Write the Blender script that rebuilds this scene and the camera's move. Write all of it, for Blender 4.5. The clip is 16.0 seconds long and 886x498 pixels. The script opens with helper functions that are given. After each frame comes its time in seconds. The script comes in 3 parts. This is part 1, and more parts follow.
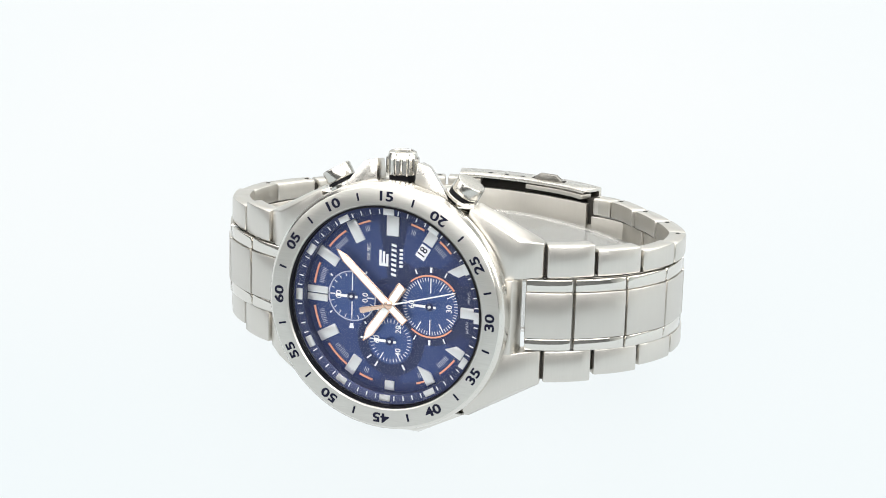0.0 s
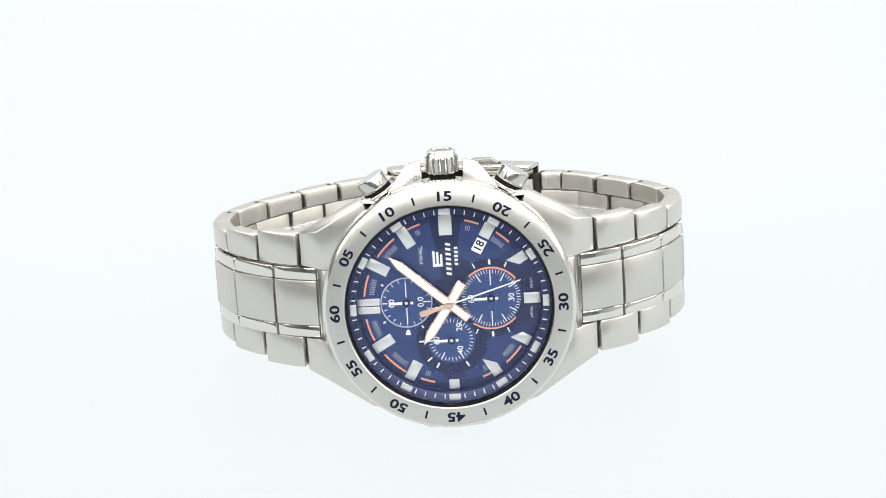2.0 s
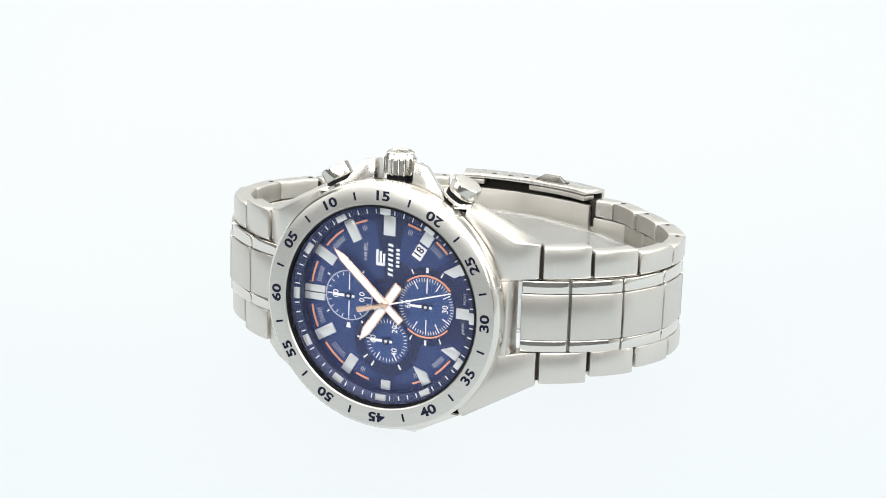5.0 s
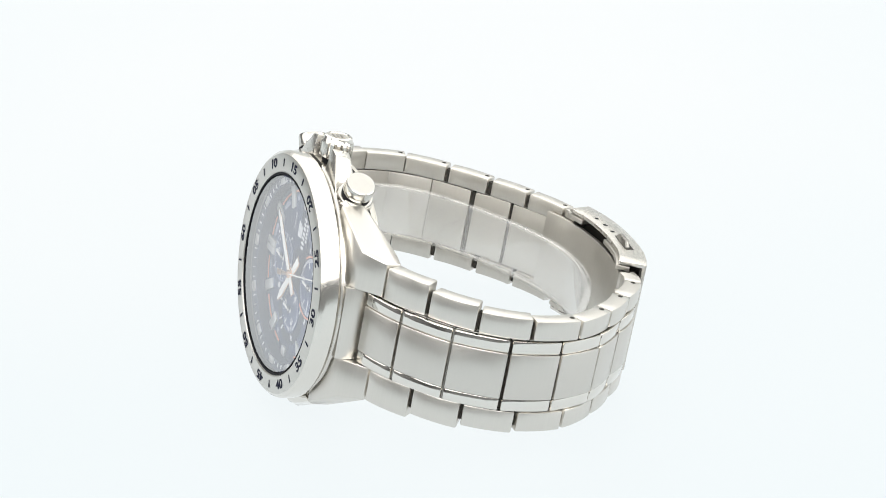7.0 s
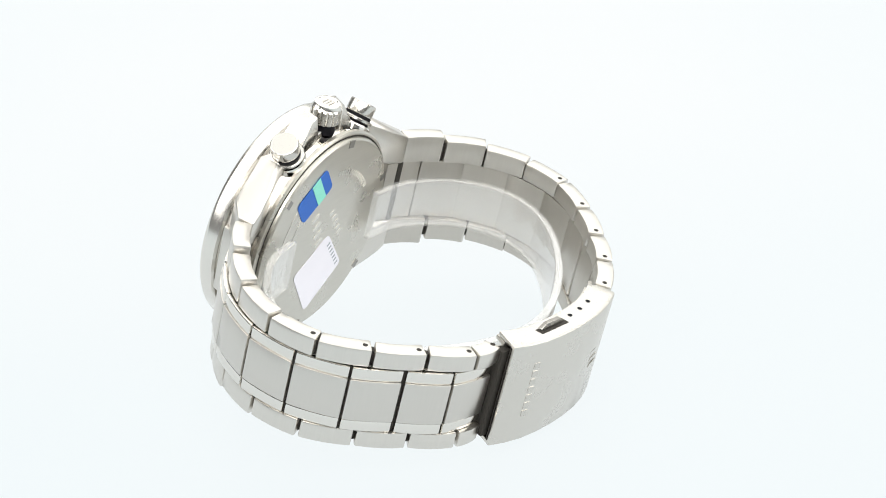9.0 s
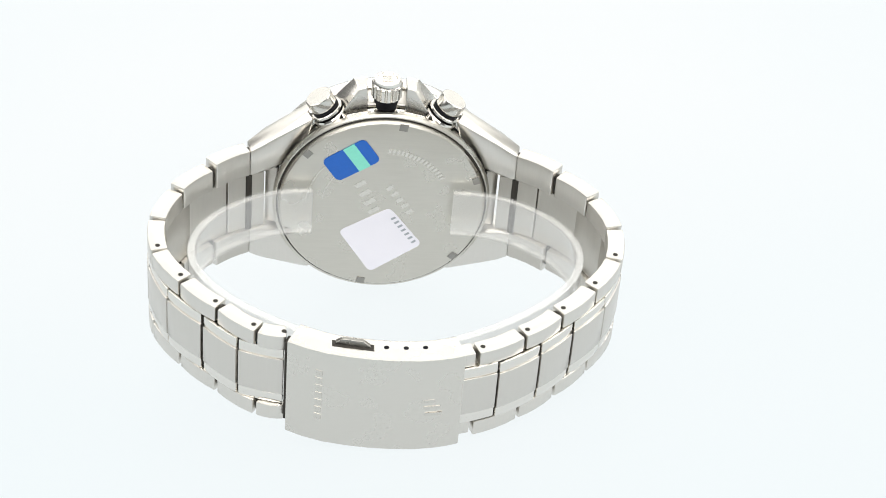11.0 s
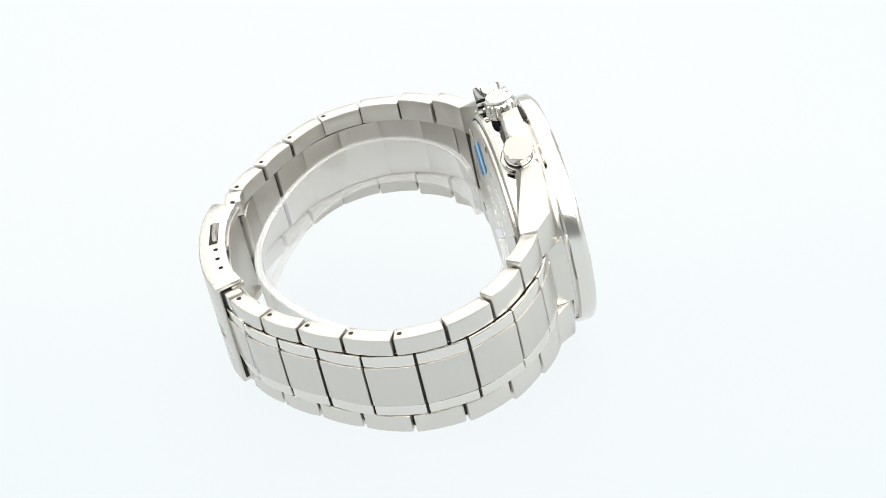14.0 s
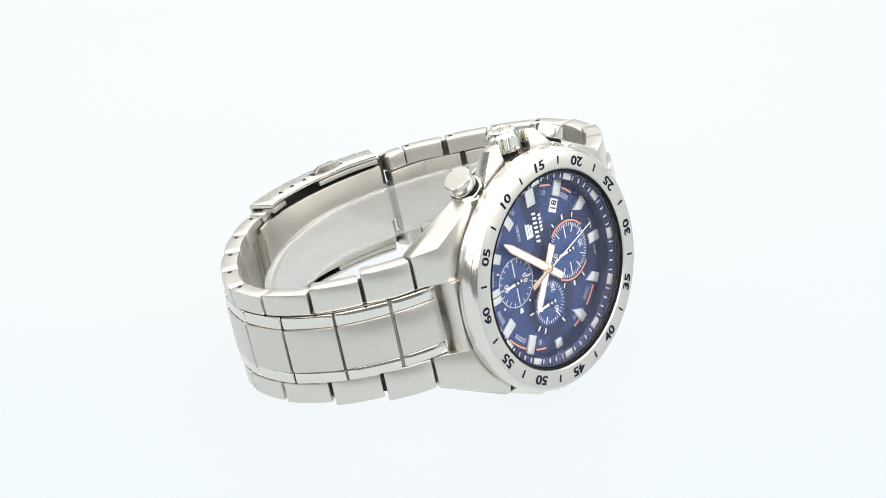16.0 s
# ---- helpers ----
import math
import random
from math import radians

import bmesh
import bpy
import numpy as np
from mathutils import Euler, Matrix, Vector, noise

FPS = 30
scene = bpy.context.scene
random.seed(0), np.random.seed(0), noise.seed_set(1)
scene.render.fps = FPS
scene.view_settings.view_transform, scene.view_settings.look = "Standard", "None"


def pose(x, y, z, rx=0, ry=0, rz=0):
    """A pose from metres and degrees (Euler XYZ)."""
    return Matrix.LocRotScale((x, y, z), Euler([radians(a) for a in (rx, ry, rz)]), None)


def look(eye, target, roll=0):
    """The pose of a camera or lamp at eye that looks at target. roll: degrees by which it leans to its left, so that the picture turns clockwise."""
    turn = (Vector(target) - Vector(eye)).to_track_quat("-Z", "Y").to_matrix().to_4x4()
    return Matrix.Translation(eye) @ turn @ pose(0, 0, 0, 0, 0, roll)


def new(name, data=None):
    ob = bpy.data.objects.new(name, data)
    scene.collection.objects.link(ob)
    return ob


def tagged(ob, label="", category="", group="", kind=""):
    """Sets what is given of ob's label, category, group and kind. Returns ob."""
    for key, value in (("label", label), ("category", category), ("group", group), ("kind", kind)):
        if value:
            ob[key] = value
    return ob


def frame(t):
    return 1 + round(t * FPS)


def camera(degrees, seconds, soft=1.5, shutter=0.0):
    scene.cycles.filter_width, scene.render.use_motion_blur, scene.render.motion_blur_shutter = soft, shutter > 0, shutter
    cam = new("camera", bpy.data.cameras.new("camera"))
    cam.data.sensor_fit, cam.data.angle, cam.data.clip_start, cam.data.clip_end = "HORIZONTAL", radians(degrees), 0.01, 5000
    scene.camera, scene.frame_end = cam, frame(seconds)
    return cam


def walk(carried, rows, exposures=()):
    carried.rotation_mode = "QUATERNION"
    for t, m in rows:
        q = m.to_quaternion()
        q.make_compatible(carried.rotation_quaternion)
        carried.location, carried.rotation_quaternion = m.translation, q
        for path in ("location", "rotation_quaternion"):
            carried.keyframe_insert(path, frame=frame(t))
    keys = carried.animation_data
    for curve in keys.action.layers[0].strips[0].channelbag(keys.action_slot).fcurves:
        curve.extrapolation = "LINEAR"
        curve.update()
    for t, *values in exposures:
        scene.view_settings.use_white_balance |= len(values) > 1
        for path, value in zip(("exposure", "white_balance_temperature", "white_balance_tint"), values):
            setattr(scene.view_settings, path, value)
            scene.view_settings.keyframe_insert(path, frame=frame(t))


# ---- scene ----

# camera: stands still, looks down on the table
cam = camera(22.41, 16.0, soft=0.95)
EYE = (0.0, -0.36888, 0.21137)
AIM = (0.0048, 0.0, 0.02169)
walk(cam, [(0.0, look(EYE, AIM, -0.136)), (16.0, look(EYE, AIM, -0.136))], exposures=[(0.0, 0.0), (16.0, 0.0)])

# ---- light ----
world = bpy.data.worlds.new("studio_air")
scene.world = world
world.use_nodes = True
world.node_tree.nodes["Background"].inputs[0].default_value = (0.9, 0.95, 1.0, 1)
world.node_tree.nodes["Background"].inputs[1].default_value = 0.3


def softbox(name, eye, target, wide, high, power, tone=(1.0, 0.985, 0.955)):
    data = bpy.data.lights.new(name, "AREA")
    data.shape, data.size, data.size_y, data.energy, data.color = "RECTANGLE", wide, high, power, tone
    ob = new(name, data)
    ob.matrix_world = look(eye, target)
    return ob


softbox("overhead_softbox", (0.0, 0.05, 0.72), (0, 0.05, 0), 1.7, 1.6, 10.2)
# front and back boxes: unseen lamps added to brighten dial and upper edges
softbox("front_softbox", (0.0, -0.54, 0.50), (0, 0, 0.02), 1.4, 0.50, 6.9)
softbox("back_softbox", (0.0, 0.78, 0.48), (0, 0, 0.03), 1.3, 0.55, 2.3)
softbox("side_softbox_left", (-0.58, -0.05, 0.36), (0, 0, 0.03), 0.50, 0.46, 1.3)
softbox("side_softbox_right", (0.58, -0.02, 0.36), (0, 0, 0.03), 0.50, 0.46, 2.2)


# ---- materials ----
def material(name):
    m = bpy.data.materials.new(name)
    m.use_nodes = True
    return m, m.node_tree.nodes, m.node_tree.links, m.node_tree.nodes["Principled BSDF"]


def metal(name, colour, rough, grain=(1, 1, 1), grain_scale=900, grain_depth=0.0, rough_vary=0.06, vary=0.06, radial=False):
    """Steel with grain that is drawn out along one way, a little unevenness, and fine relief."""
    m, nodes, links, shader = material(name)
    coord = nodes.new("ShaderNodeTexCoord")
    stretch = nodes.new("ShaderNodeMapping")
    stretch.inputs["Scale"].default_value = grain
    if radial:
        # grain runs round the dial's axis: read the texture by distance from it
        split = nodes.new("ShaderNodeSeparateXYZ")
        links.new(coord.outputs["Object"], split.inputs[0])
        flat = nodes.new("ShaderNodeCombineXYZ")
        links.new(split.outputs["X"], flat.inputs["X"])
        links.new(split.outputs["Z"], flat.inputs["Y"])
        far = nodes.new("ShaderNodeVectorMath")
        far.operation = "LENGTH"
        links.new(flat.outputs[0], far.inputs[0])
        joined = nodes.new("ShaderNodeCombineXYZ")
        links.new(far.outputs["Value"], joined.inputs["X"])
        links.new(joined.outputs[0], stretch.inputs["Vector"])
    else:
        links.new(coord.outputs["Object"], stretch.inputs["Vector"])
    fine = nodes.new("ShaderNodeTexNoise")
    fine.inputs["Scale"].default_value, fine.inputs["Detail"].default_value = grain_scale, 5
    links.new(stretch.outputs[0], fine.inputs["Vector"])
    broad = nodes.new("ShaderNodeTexNoise")
    broad.inputs["Scale"].default_value, broad.inputs["Detail"].default_value = 160, 3
    links.new(coord.outputs["Object"], broad.inputs["Vector"])
    tone = nodes.new("ShaderNodeMapRange")
    tone.inputs["To Min"].default_value, tone.inputs["To Max"].default_value = 1 - vary, 1 + vary
    links.new(fine.outputs["Fac"], tone.inputs["Value"])
    paint = nodes.new("ShaderNodeVectorMath")
    paint.operation = "SCALE"
    paint.inputs[0].default_value = colour
    links.new(tone.outputs[0], paint.inputs["Scale"])
    links.new(paint.outputs[0], shader.inputs["Base Color"])
    dull = nodes.new("ShaderNodeMapRange")
    dull.inputs["From Min"].default_value, dull.inputs["From Max"].default_value = 0.3, 0.7
    dull.inputs["To Min"].default_value, dull.inputs["To Max"].default_value = max(0.02, rough - rough_vary), rough + rough_vary
    links.new(broad.outputs["Fac"], dull.inputs["Value"])
    links.new(dull.outputs[0], shader.inputs["Roughness"])
    shader.inputs["Metallic"].default_value = 1.0
    if grain_depth:
        bump = nodes.new("ShaderNodeBump")
        bump.inputs["Strength"].default_value, bump.inputs["Distance"].default_value = grain_depth, 0.00005
        links.new(fine.outputs["Fac"], bump.inputs["Height"])
        links.new(bump.outputs[0], shader.inputs["Normal"])
    return m


def paint(name, colour, rough=0.5, metallic=0.0, scale=1500, vary=0.08, coat=0.0, shine=0.5):
    m, nodes, links, shader = material(name)
    coord = nodes.new("ShaderNodeTexCoord")
    grain = nodes.new("ShaderNodeTexNoise")
    grain.inputs["Scale"].default_value, grain.inputs["Detail"].default_value = scale, 4
    links.new(coord.outputs["Object"], grain.inputs["Vector"])
    tone = nodes.new("ShaderNodeMapRange")
    tone.inputs["To Min"].default_value, tone.inputs["To Max"].default_value = 1 - vary, 1 + vary
    links.new(grain.outputs["Fac"], tone.inputs["Value"])
    mixed = nodes.new("ShaderNodeVectorMath")
    mixed.operation = "SCALE"
    mixed.inputs[0].default_value = colour
    links.new(tone.outputs[0], mixed.inputs["Scale"])
    links.new(mixed.outputs[0], shader.inputs["Base Color"])
    shader.inputs["Roughness"].default_value, shader.inputs["Metallic"].default_value = rough, metallic
    shader.inputs["Coat Weight"].default_value = coat
    shader.inputs["Specular IOR Level"].default_value = shine
    return m


STEEL = (0.65, 0.63, 0.592)
# darker copy of the brushed steel: greyer reflections put into the colour
CENTRE_STEEL = metal("centre_link_steel", (0.61, 0.59, 0.555), 0.31, (1, 1, 0.05), 3600, 0.015, 0.03, 0.02)
BRUSHED = metal("brushed_steel", STEEL, 0.30, (1, 1, 0.05), 3600, 0.03, 0.015, 0.035)
SATIN_EDGE = metal("satin_steel", STEEL, 0.26, (0.1, 0.1, 1), 2600, 0.15, 0.05, 0.04)
# rougher, darker copy of the steel, for shade inside the bracelet
INNER_SHADED = metal("shaded_inner_steel", (0.54, 0.52, 0.48), 0.40, (1, 1, 0.1), 2200, 0.05, 0.06, 0.04)
POLISHED = metal("polished_steel", (0.72, 0.70, 0.66), 0.085, (1, 1, 1), 300, 0.02, 0.03, 0.02)
RIM = metal("rim_steel", (0.72, 0.70, 0.66), 0.17, (1, 1, 1), 300, 0.02, 0.03, 0.02)
PUSHER = metal("pusher_steel", (0.60, 0.585, 0.55), 0.16, (1, 1, 1), 300, 0.02, 0.03, 0.02)
BEZEL_FACE = metal("bezel_steel", (0.60, 0.59, 0.56), 0.33, (0.06, 1, 1), 5200, 0.3, 0.02, 0.10)
BACK_STEEL = metal("caseback_steel", (0.58, 0.56, 0.51), 0.3, (0.08, 1, 1), 2400, 0.06, 0.06, 0.05)
CLASP_STEEL = metal("clasp_steel", (0.63, 0.61, 0.57), 0.28, (0.05, 1, 1), 3000, 0.0, 0.02, 0.015)
# shade of joints, slots and recesses put into one near-black colour
GAP_SHADE = paint("joint_shade", (0.035, 0.032, 0.028), 0.7, 0.0, shine=0.2)
# recess shade of notches, dial wall and near joints put into the colour
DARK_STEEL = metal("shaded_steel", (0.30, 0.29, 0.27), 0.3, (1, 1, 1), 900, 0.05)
ROSE = metal("rose_gold", (0.93, 0.66, 0.50), 0.25, (1, 1, 1), 700, 0.0)
SILVER = paint("silver_index", (0.76, 0.76, 0.75), 0.28, 0.65, 1800, 0.05, 0.3)
INK = paint("navy_ink", (0.010, 0.011, 0.026), 0.6, shine=0.1)
BLACK = paint("rubber_and_hole_black", (0.006, 0.006, 0.008), 0.6, shine=0.15)
DIAL_BLUE = paint("dial_blue", (0.038, 0.051, 0.140), 0.36, 0.6, 900, 0.04)
PANEL_BLUE = paint("panel_blue", (0.050, 0.075, 0.200), 0.34, 0.65, 900, 0.04)
SUB_BLUE = paint("subdial_blue", (0.060, 0.100, 0.260), 0.32, 0.65, 900, 0.04)
NIGHT_BLUE = paint("night_blue", (0.027, 0.036, 0.095), 0.38, 0.5, 900, 0.04)
WHITE = paint("white_print", (0.82, 0.83, 0.85), 0.45)
GREY_PRINT = paint("grey_print", (0.45, 0.48, 0.60), 0.45)
STICKER_INK = paint("sticker_ink", (0.30, 0.33, 0.36), 0.5)
LUME = paint("white_lume", (0.88, 0.88, 0.86), 0.4)
ORANGE = paint("orange_print", (0.92, 0.42, 0.28), 0.38, 0.6)
FILM_BLUE = paint("blue_film", (0.006, 0.10, 0.44), 0.5)
FILM_GREEN = paint("mint_film", (0.20, 0.62, 0.50), 0.3)
FILM_WHITE = paint("white_film", (0.70, 0.69, 0.75), 0.35, 0, 200, 0.03)
ENGRAVED = metal("engraved_steel", (0.66, 0.64, 0.59), 0.22, (1, 1, 1), 1500, 0.1)
EMBOSSED = metal("embossed_steel", (0.60, 0.58, 0.54), 0.22, (1, 1, 1), 1500, 0.1)


def clear(name, tint, rough, haze, low, high, power=3.0):
    """Clear glass or plastic: it lets the view through and gains gloss at a slant."""
    m, nodes, links, shader = material(name)
    nodes.remove(shader)
    seen = nodes.new("ShaderNodeBsdfTransparent")
    seen.inputs[0].default_value = (*tint, 1)
    gloss = nodes.new("ShaderNodeBsdfGlossy")
    gloss.inputs["Roughness"].default_value = rough
    mix = nodes.new("ShaderNodeMixShader")
    edge = nodes.new("ShaderNodeLayerWeight")
    edge.inputs["Blend"].default_value = 0.5
    steep = nodes.new("ShaderNodeMath")
    steep.operation = "POWER"
    steep.inputs[1].default_value = power
    links.new(edge.outputs["Facing"], steep.inputs[0])
    scaled = nodes.new("ShaderNodeMath")
    scaled.operation = "MULTIPLY_ADD"
    scaled.use_clamp = True
    scaled.inputs[1].default_value, scaled.inputs[2].default_value = high, low
    links.new(steep.outputs[0], scaled.inputs[0])
    links.new(scaled.outputs[0], mix.inputs[0])
    links.new(seen.outputs[0], mix.inputs[1])
    links.new(gloss.outputs[0], mix.inputs[2])
    last = mix
    if haze:
        # even whitish veil mixed over the clear plastic
        veil = nodes.new("ShaderNodeBsdfDiffuse")
        veil.inputs[0].default_value = (0.9, 0.9, 0.9, 1)
        last = nodes.new("ShaderNodeMixShader")
        last.inputs[0].default_value = haze
        links.new(mix.outputs[0], last.inputs[1])
        links.new(veil.outputs[0], last.inputs[2])
    links.new(last.outputs[0], nodes["Material Output"].inputs["Surface"])
    return m


CRYSTAL = clear("mineral_glass", (0.97, 0.98, 1.0), 0.02, 0.0, 0.025, 4.0, 5.0)
PLASTIC_RIM = clear("edge_line_plastic", (0.97, 0.97, 0.965), 0.08, 0.055, 0.08, 0.8)
PLASTIC = clear("clear_plastic", (0.975, 0.975, 0.97), 0.04, 0.11, 0.08, 0.8)


# ---- the studio ----
def part(name, bm, mat, parent=None, label="", smooth=True):
    bm.normal_update()
    mesh = bpy.data.meshes.new(name)
    bm.to_mesh(mesh)
    bm.free()
    mesh.materials.append(mat)
    if smooth:
        for face in mesh.polygons:
            face.use_smooth = True
        mesh.set_sharp_from_angle(angle=radians(32))
    ob = new(name, mesh)
    ob.parent = parent
    if label:
        tagged(ob, label)
    return ob


MM = 0.001


def slab(x0, x1, y0, y1, z0, z1):
    bm = bmesh.new()
    bmesh.ops.create_cube(bm, size=1)
    for v in bm.verts:
        v.co = Vector(((x0 + x1) / 2 + v.co.x * (x1 - x0), (y0 + y1) / 2 + v.co.y * (y1 - y0), (z0 + z1) / 2 + v.co.z * (z1 - z0)))
    return bm


def sheet_material():
    """Opal acrylic: its blown-out white put in as glow, a paler pool painted in."""
    m, nodes, links, shader = material("glow_acrylic")
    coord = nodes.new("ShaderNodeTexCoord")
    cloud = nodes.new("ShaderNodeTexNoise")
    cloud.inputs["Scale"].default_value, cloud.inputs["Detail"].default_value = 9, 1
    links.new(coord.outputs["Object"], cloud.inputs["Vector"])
    # paler pool painted into the glow, fading out from this spot
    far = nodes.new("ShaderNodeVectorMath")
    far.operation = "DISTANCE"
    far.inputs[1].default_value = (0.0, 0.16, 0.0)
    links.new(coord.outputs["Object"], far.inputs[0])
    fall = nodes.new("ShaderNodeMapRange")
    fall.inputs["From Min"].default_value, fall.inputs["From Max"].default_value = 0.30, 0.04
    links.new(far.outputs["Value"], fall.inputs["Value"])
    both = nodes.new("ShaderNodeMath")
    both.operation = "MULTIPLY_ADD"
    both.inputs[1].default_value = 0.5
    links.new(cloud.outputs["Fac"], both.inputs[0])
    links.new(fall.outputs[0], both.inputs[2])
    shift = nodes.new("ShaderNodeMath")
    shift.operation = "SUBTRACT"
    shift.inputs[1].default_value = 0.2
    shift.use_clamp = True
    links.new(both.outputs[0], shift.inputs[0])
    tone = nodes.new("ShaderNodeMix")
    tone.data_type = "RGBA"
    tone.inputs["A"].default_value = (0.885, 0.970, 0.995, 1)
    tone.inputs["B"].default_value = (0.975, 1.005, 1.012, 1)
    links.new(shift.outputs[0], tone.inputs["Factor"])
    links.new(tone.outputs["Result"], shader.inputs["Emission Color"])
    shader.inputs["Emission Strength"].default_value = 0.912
    # near-black base, so that cast shadows hardly show on the sheet
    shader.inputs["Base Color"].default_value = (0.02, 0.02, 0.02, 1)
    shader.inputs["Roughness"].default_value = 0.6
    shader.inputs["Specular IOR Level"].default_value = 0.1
    return m


def studio():
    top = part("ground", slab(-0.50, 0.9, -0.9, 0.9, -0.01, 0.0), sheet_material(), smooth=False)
    tagged(top, "wide white opal acrylic sheet, its even brightness put in as glow", "table surface", kind="structure")
    # unseen walls: south and west kept dim to darken steel and glass reflections
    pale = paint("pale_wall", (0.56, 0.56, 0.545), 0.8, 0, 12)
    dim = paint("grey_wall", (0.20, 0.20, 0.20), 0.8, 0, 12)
    # sheet stops short here; dark floor added out of view to dim reflections
    tagged(part("floor", slab(-0.9, -0.50, -0.9, 0.9, -0.05, -0.04), dim, smooth=False), "unseen dark matt floor, added to darken reflections from the left", "floor", kind="structure")
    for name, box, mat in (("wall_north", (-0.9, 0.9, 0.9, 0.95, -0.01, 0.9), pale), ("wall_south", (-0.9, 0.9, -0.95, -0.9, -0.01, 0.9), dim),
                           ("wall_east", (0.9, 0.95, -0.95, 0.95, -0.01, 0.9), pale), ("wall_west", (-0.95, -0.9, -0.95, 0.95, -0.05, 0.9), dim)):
        tagged(part(name, slab(*box), mat, smooth=False), "plain matt wall out of view, its tone set for the reflections", "wall", kind="structure")
    tagged(part("ceiling", slab(-0.95, 0.95, -0.95, 0.95, 0.9, 0.95), pale, smooth=False), "plain pale matt studio ceiling", "ceiling", kind="structure")


studio()


# ---- the watch: x towards 6 o'clock, z towards 3 o'clock, y from the glass to the caseback, millimetres ----
def clock(angle, r, y):
    """A point at an angle clockwise from 12, r from the centre and y deep."""
    a = radians(angle)
    return Vector((-r * math.cos(a), y, r * math.sin(a)))


def finish(bm, bevel=0.0, segments=2, least=25):
    bmesh.ops.remove_doubles(bm, verts=bm.verts, dist=1e-5)
    bmesh.ops.recalc_face_normals(bm, faces=bm.faces)
    if bevel:
        edges = [e for e in bm.edges if len(e.link_faces) == 2 and e.calc_face_angle(0) > radians(least)]
        bmesh.ops.bevel(bm, geom=edges, offset=bevel, offset_type="OFFSET", segments=segments, profile=0.5, affect="EDGES", clamp_overlap=True)
    bmesh.ops.scale(bm, vec=(MM, MM, MM), verts=bm.verts)
    return bm


def lathe(profile, segments=128, centre=(0, 0, 0), axis=(0, 1, 0), closed=False, bevel=0.0):
    """Turns (radius, height) pairs round an axis through centre."""
    bm = bmesh.new()
    axis = Vector(axis).normalized()
    side = axis.orthogonal().normalized()
    other = axis.cross(side)
    rings = []
    for r, h in profile:
        if r < 1e-6:
            rings.append([bm.verts.new(Vector(centre) + axis * h)])
        else:
            rings.append([bm.verts.new(Vector(centre) + axis * h + (side * math.cos(a) + other * math.sin(a)) * r)
                          for a in (2 * math.pi * i / segments for i in range(segments))])
    pairs = list(zip(rings, rings[1:])) + ([(rings[-1], rings[0])] if closed else [])
    for p, q in pairs:
        for i in range(segments):
            j = (i + 1) % segments
            if len(p) == 1 and len(q) == 1:
                continue
            if len(p) == 1:
                bm.faces.new((p[0], q[i], q[j]))
            elif len(q) == 1:
                bm.faces.new((p[i], q[0], p[j]))
            else:
                bm.faces.new((p[i], q[i], q[j], p[j]))
    return finish(bm, bevel)


def hull(points, bevel=0.2, segments=2):
    bm = bmesh.new()
    for p in points:
        bm.verts.new(p)
    made = bmesh.ops.convex_hull(bm, input=bm.verts)
    spare = [g for g in made["geom_interior"] + made["geom_unused"] if isinstance(g, bmesh.types.BMVert)]
    bmesh.ops.delete(bm, geom=list(set(spare)), context="VERTS")
    bmesh.ops.dissolve_limit(bm, angle_limit=radians(1.5), verts=bm.verts, edges=bm.edges)
    return finish(bm, bevel, segments)


def extrude(outline, place, low, high, bevel=0.0, taper=None):
    """A plate: outline in (u, v), place(u, v, h) gives the point; taper shrinks the upper outline about its middle."""
    bm = bmesh.new()
    cu = sum(p[0] for p in outline) / len(outline)
    cv = sum(p[1] for p in outline) / len(outline)
    k = 1 if taper is None else taper
    a = [bm.verts.new(place(u, v, low)) for u, v in outline]
    b = [bm.verts.new(place(cu + (u - cu) * k, cv + (v - cv) * k, high)) for u, v in outline]
    bm.faces.new(a)
    bm.faces.new(b[::-1])
    n = len(outline)
    for i in range(n):
        bm.faces.new((a[i], b[i], b[(i + 1) % n], a[(i + 1) % n]))
    return finish(bm, bevel)


def arc_plate(r0, r1, a0, a1, y0, y1, centre=(0, 0), step=3.0):
    """A flat band round a point of the dial, from angle a0 to a1."""
    n = max(2, int(abs(a1 - a0) / step) + 1)
    angles = [a0 + (a1 - a0) * i / n for i in range(n + 1)]
    bm = bmesh.new()
    off = Vector((centre[0], 0, centre[1]))
    rows = [[bm.verts.new(clock(a, r, y) + off) for a in angles] for r, y in ((r0, y0), (r1, y0), (r1, y1), (r0, y1))]
    for p, q in zip(rows, rows[1:] + rows[:1]):
        for i in range(n):
            bm.faces.new((p[i], p[i + 1], q[i + 1], q[i]))
    for i in (0, n):
        bm.faces.new([row[i] for row in rows])
    return finish(bm)


def dial_place(angle, centre=(0, 0)):
    """A frame on the dial: u along the radius at the clock angle, v across it clockwise, h lifts off the dial's side of y."""
    way = clock(angle, 1, 0)
    cross = clock(angle + 90, 1, 0)
    return lambda u, v, h: Vector((centre[0], 0, centre[1])) + way * u + cross * v + Vector((0, h, 0))


def box_on(angle, u0, u1, width, y0, y1, centre=(0, 0), bevel=0.0, taper=None):
    return extrude([(u0, -width / 2), (u1, -width / 2), (u1, width / 2), (u0, width / 2)], dial_place(angle, centre), y1, y0, bevel, taper)


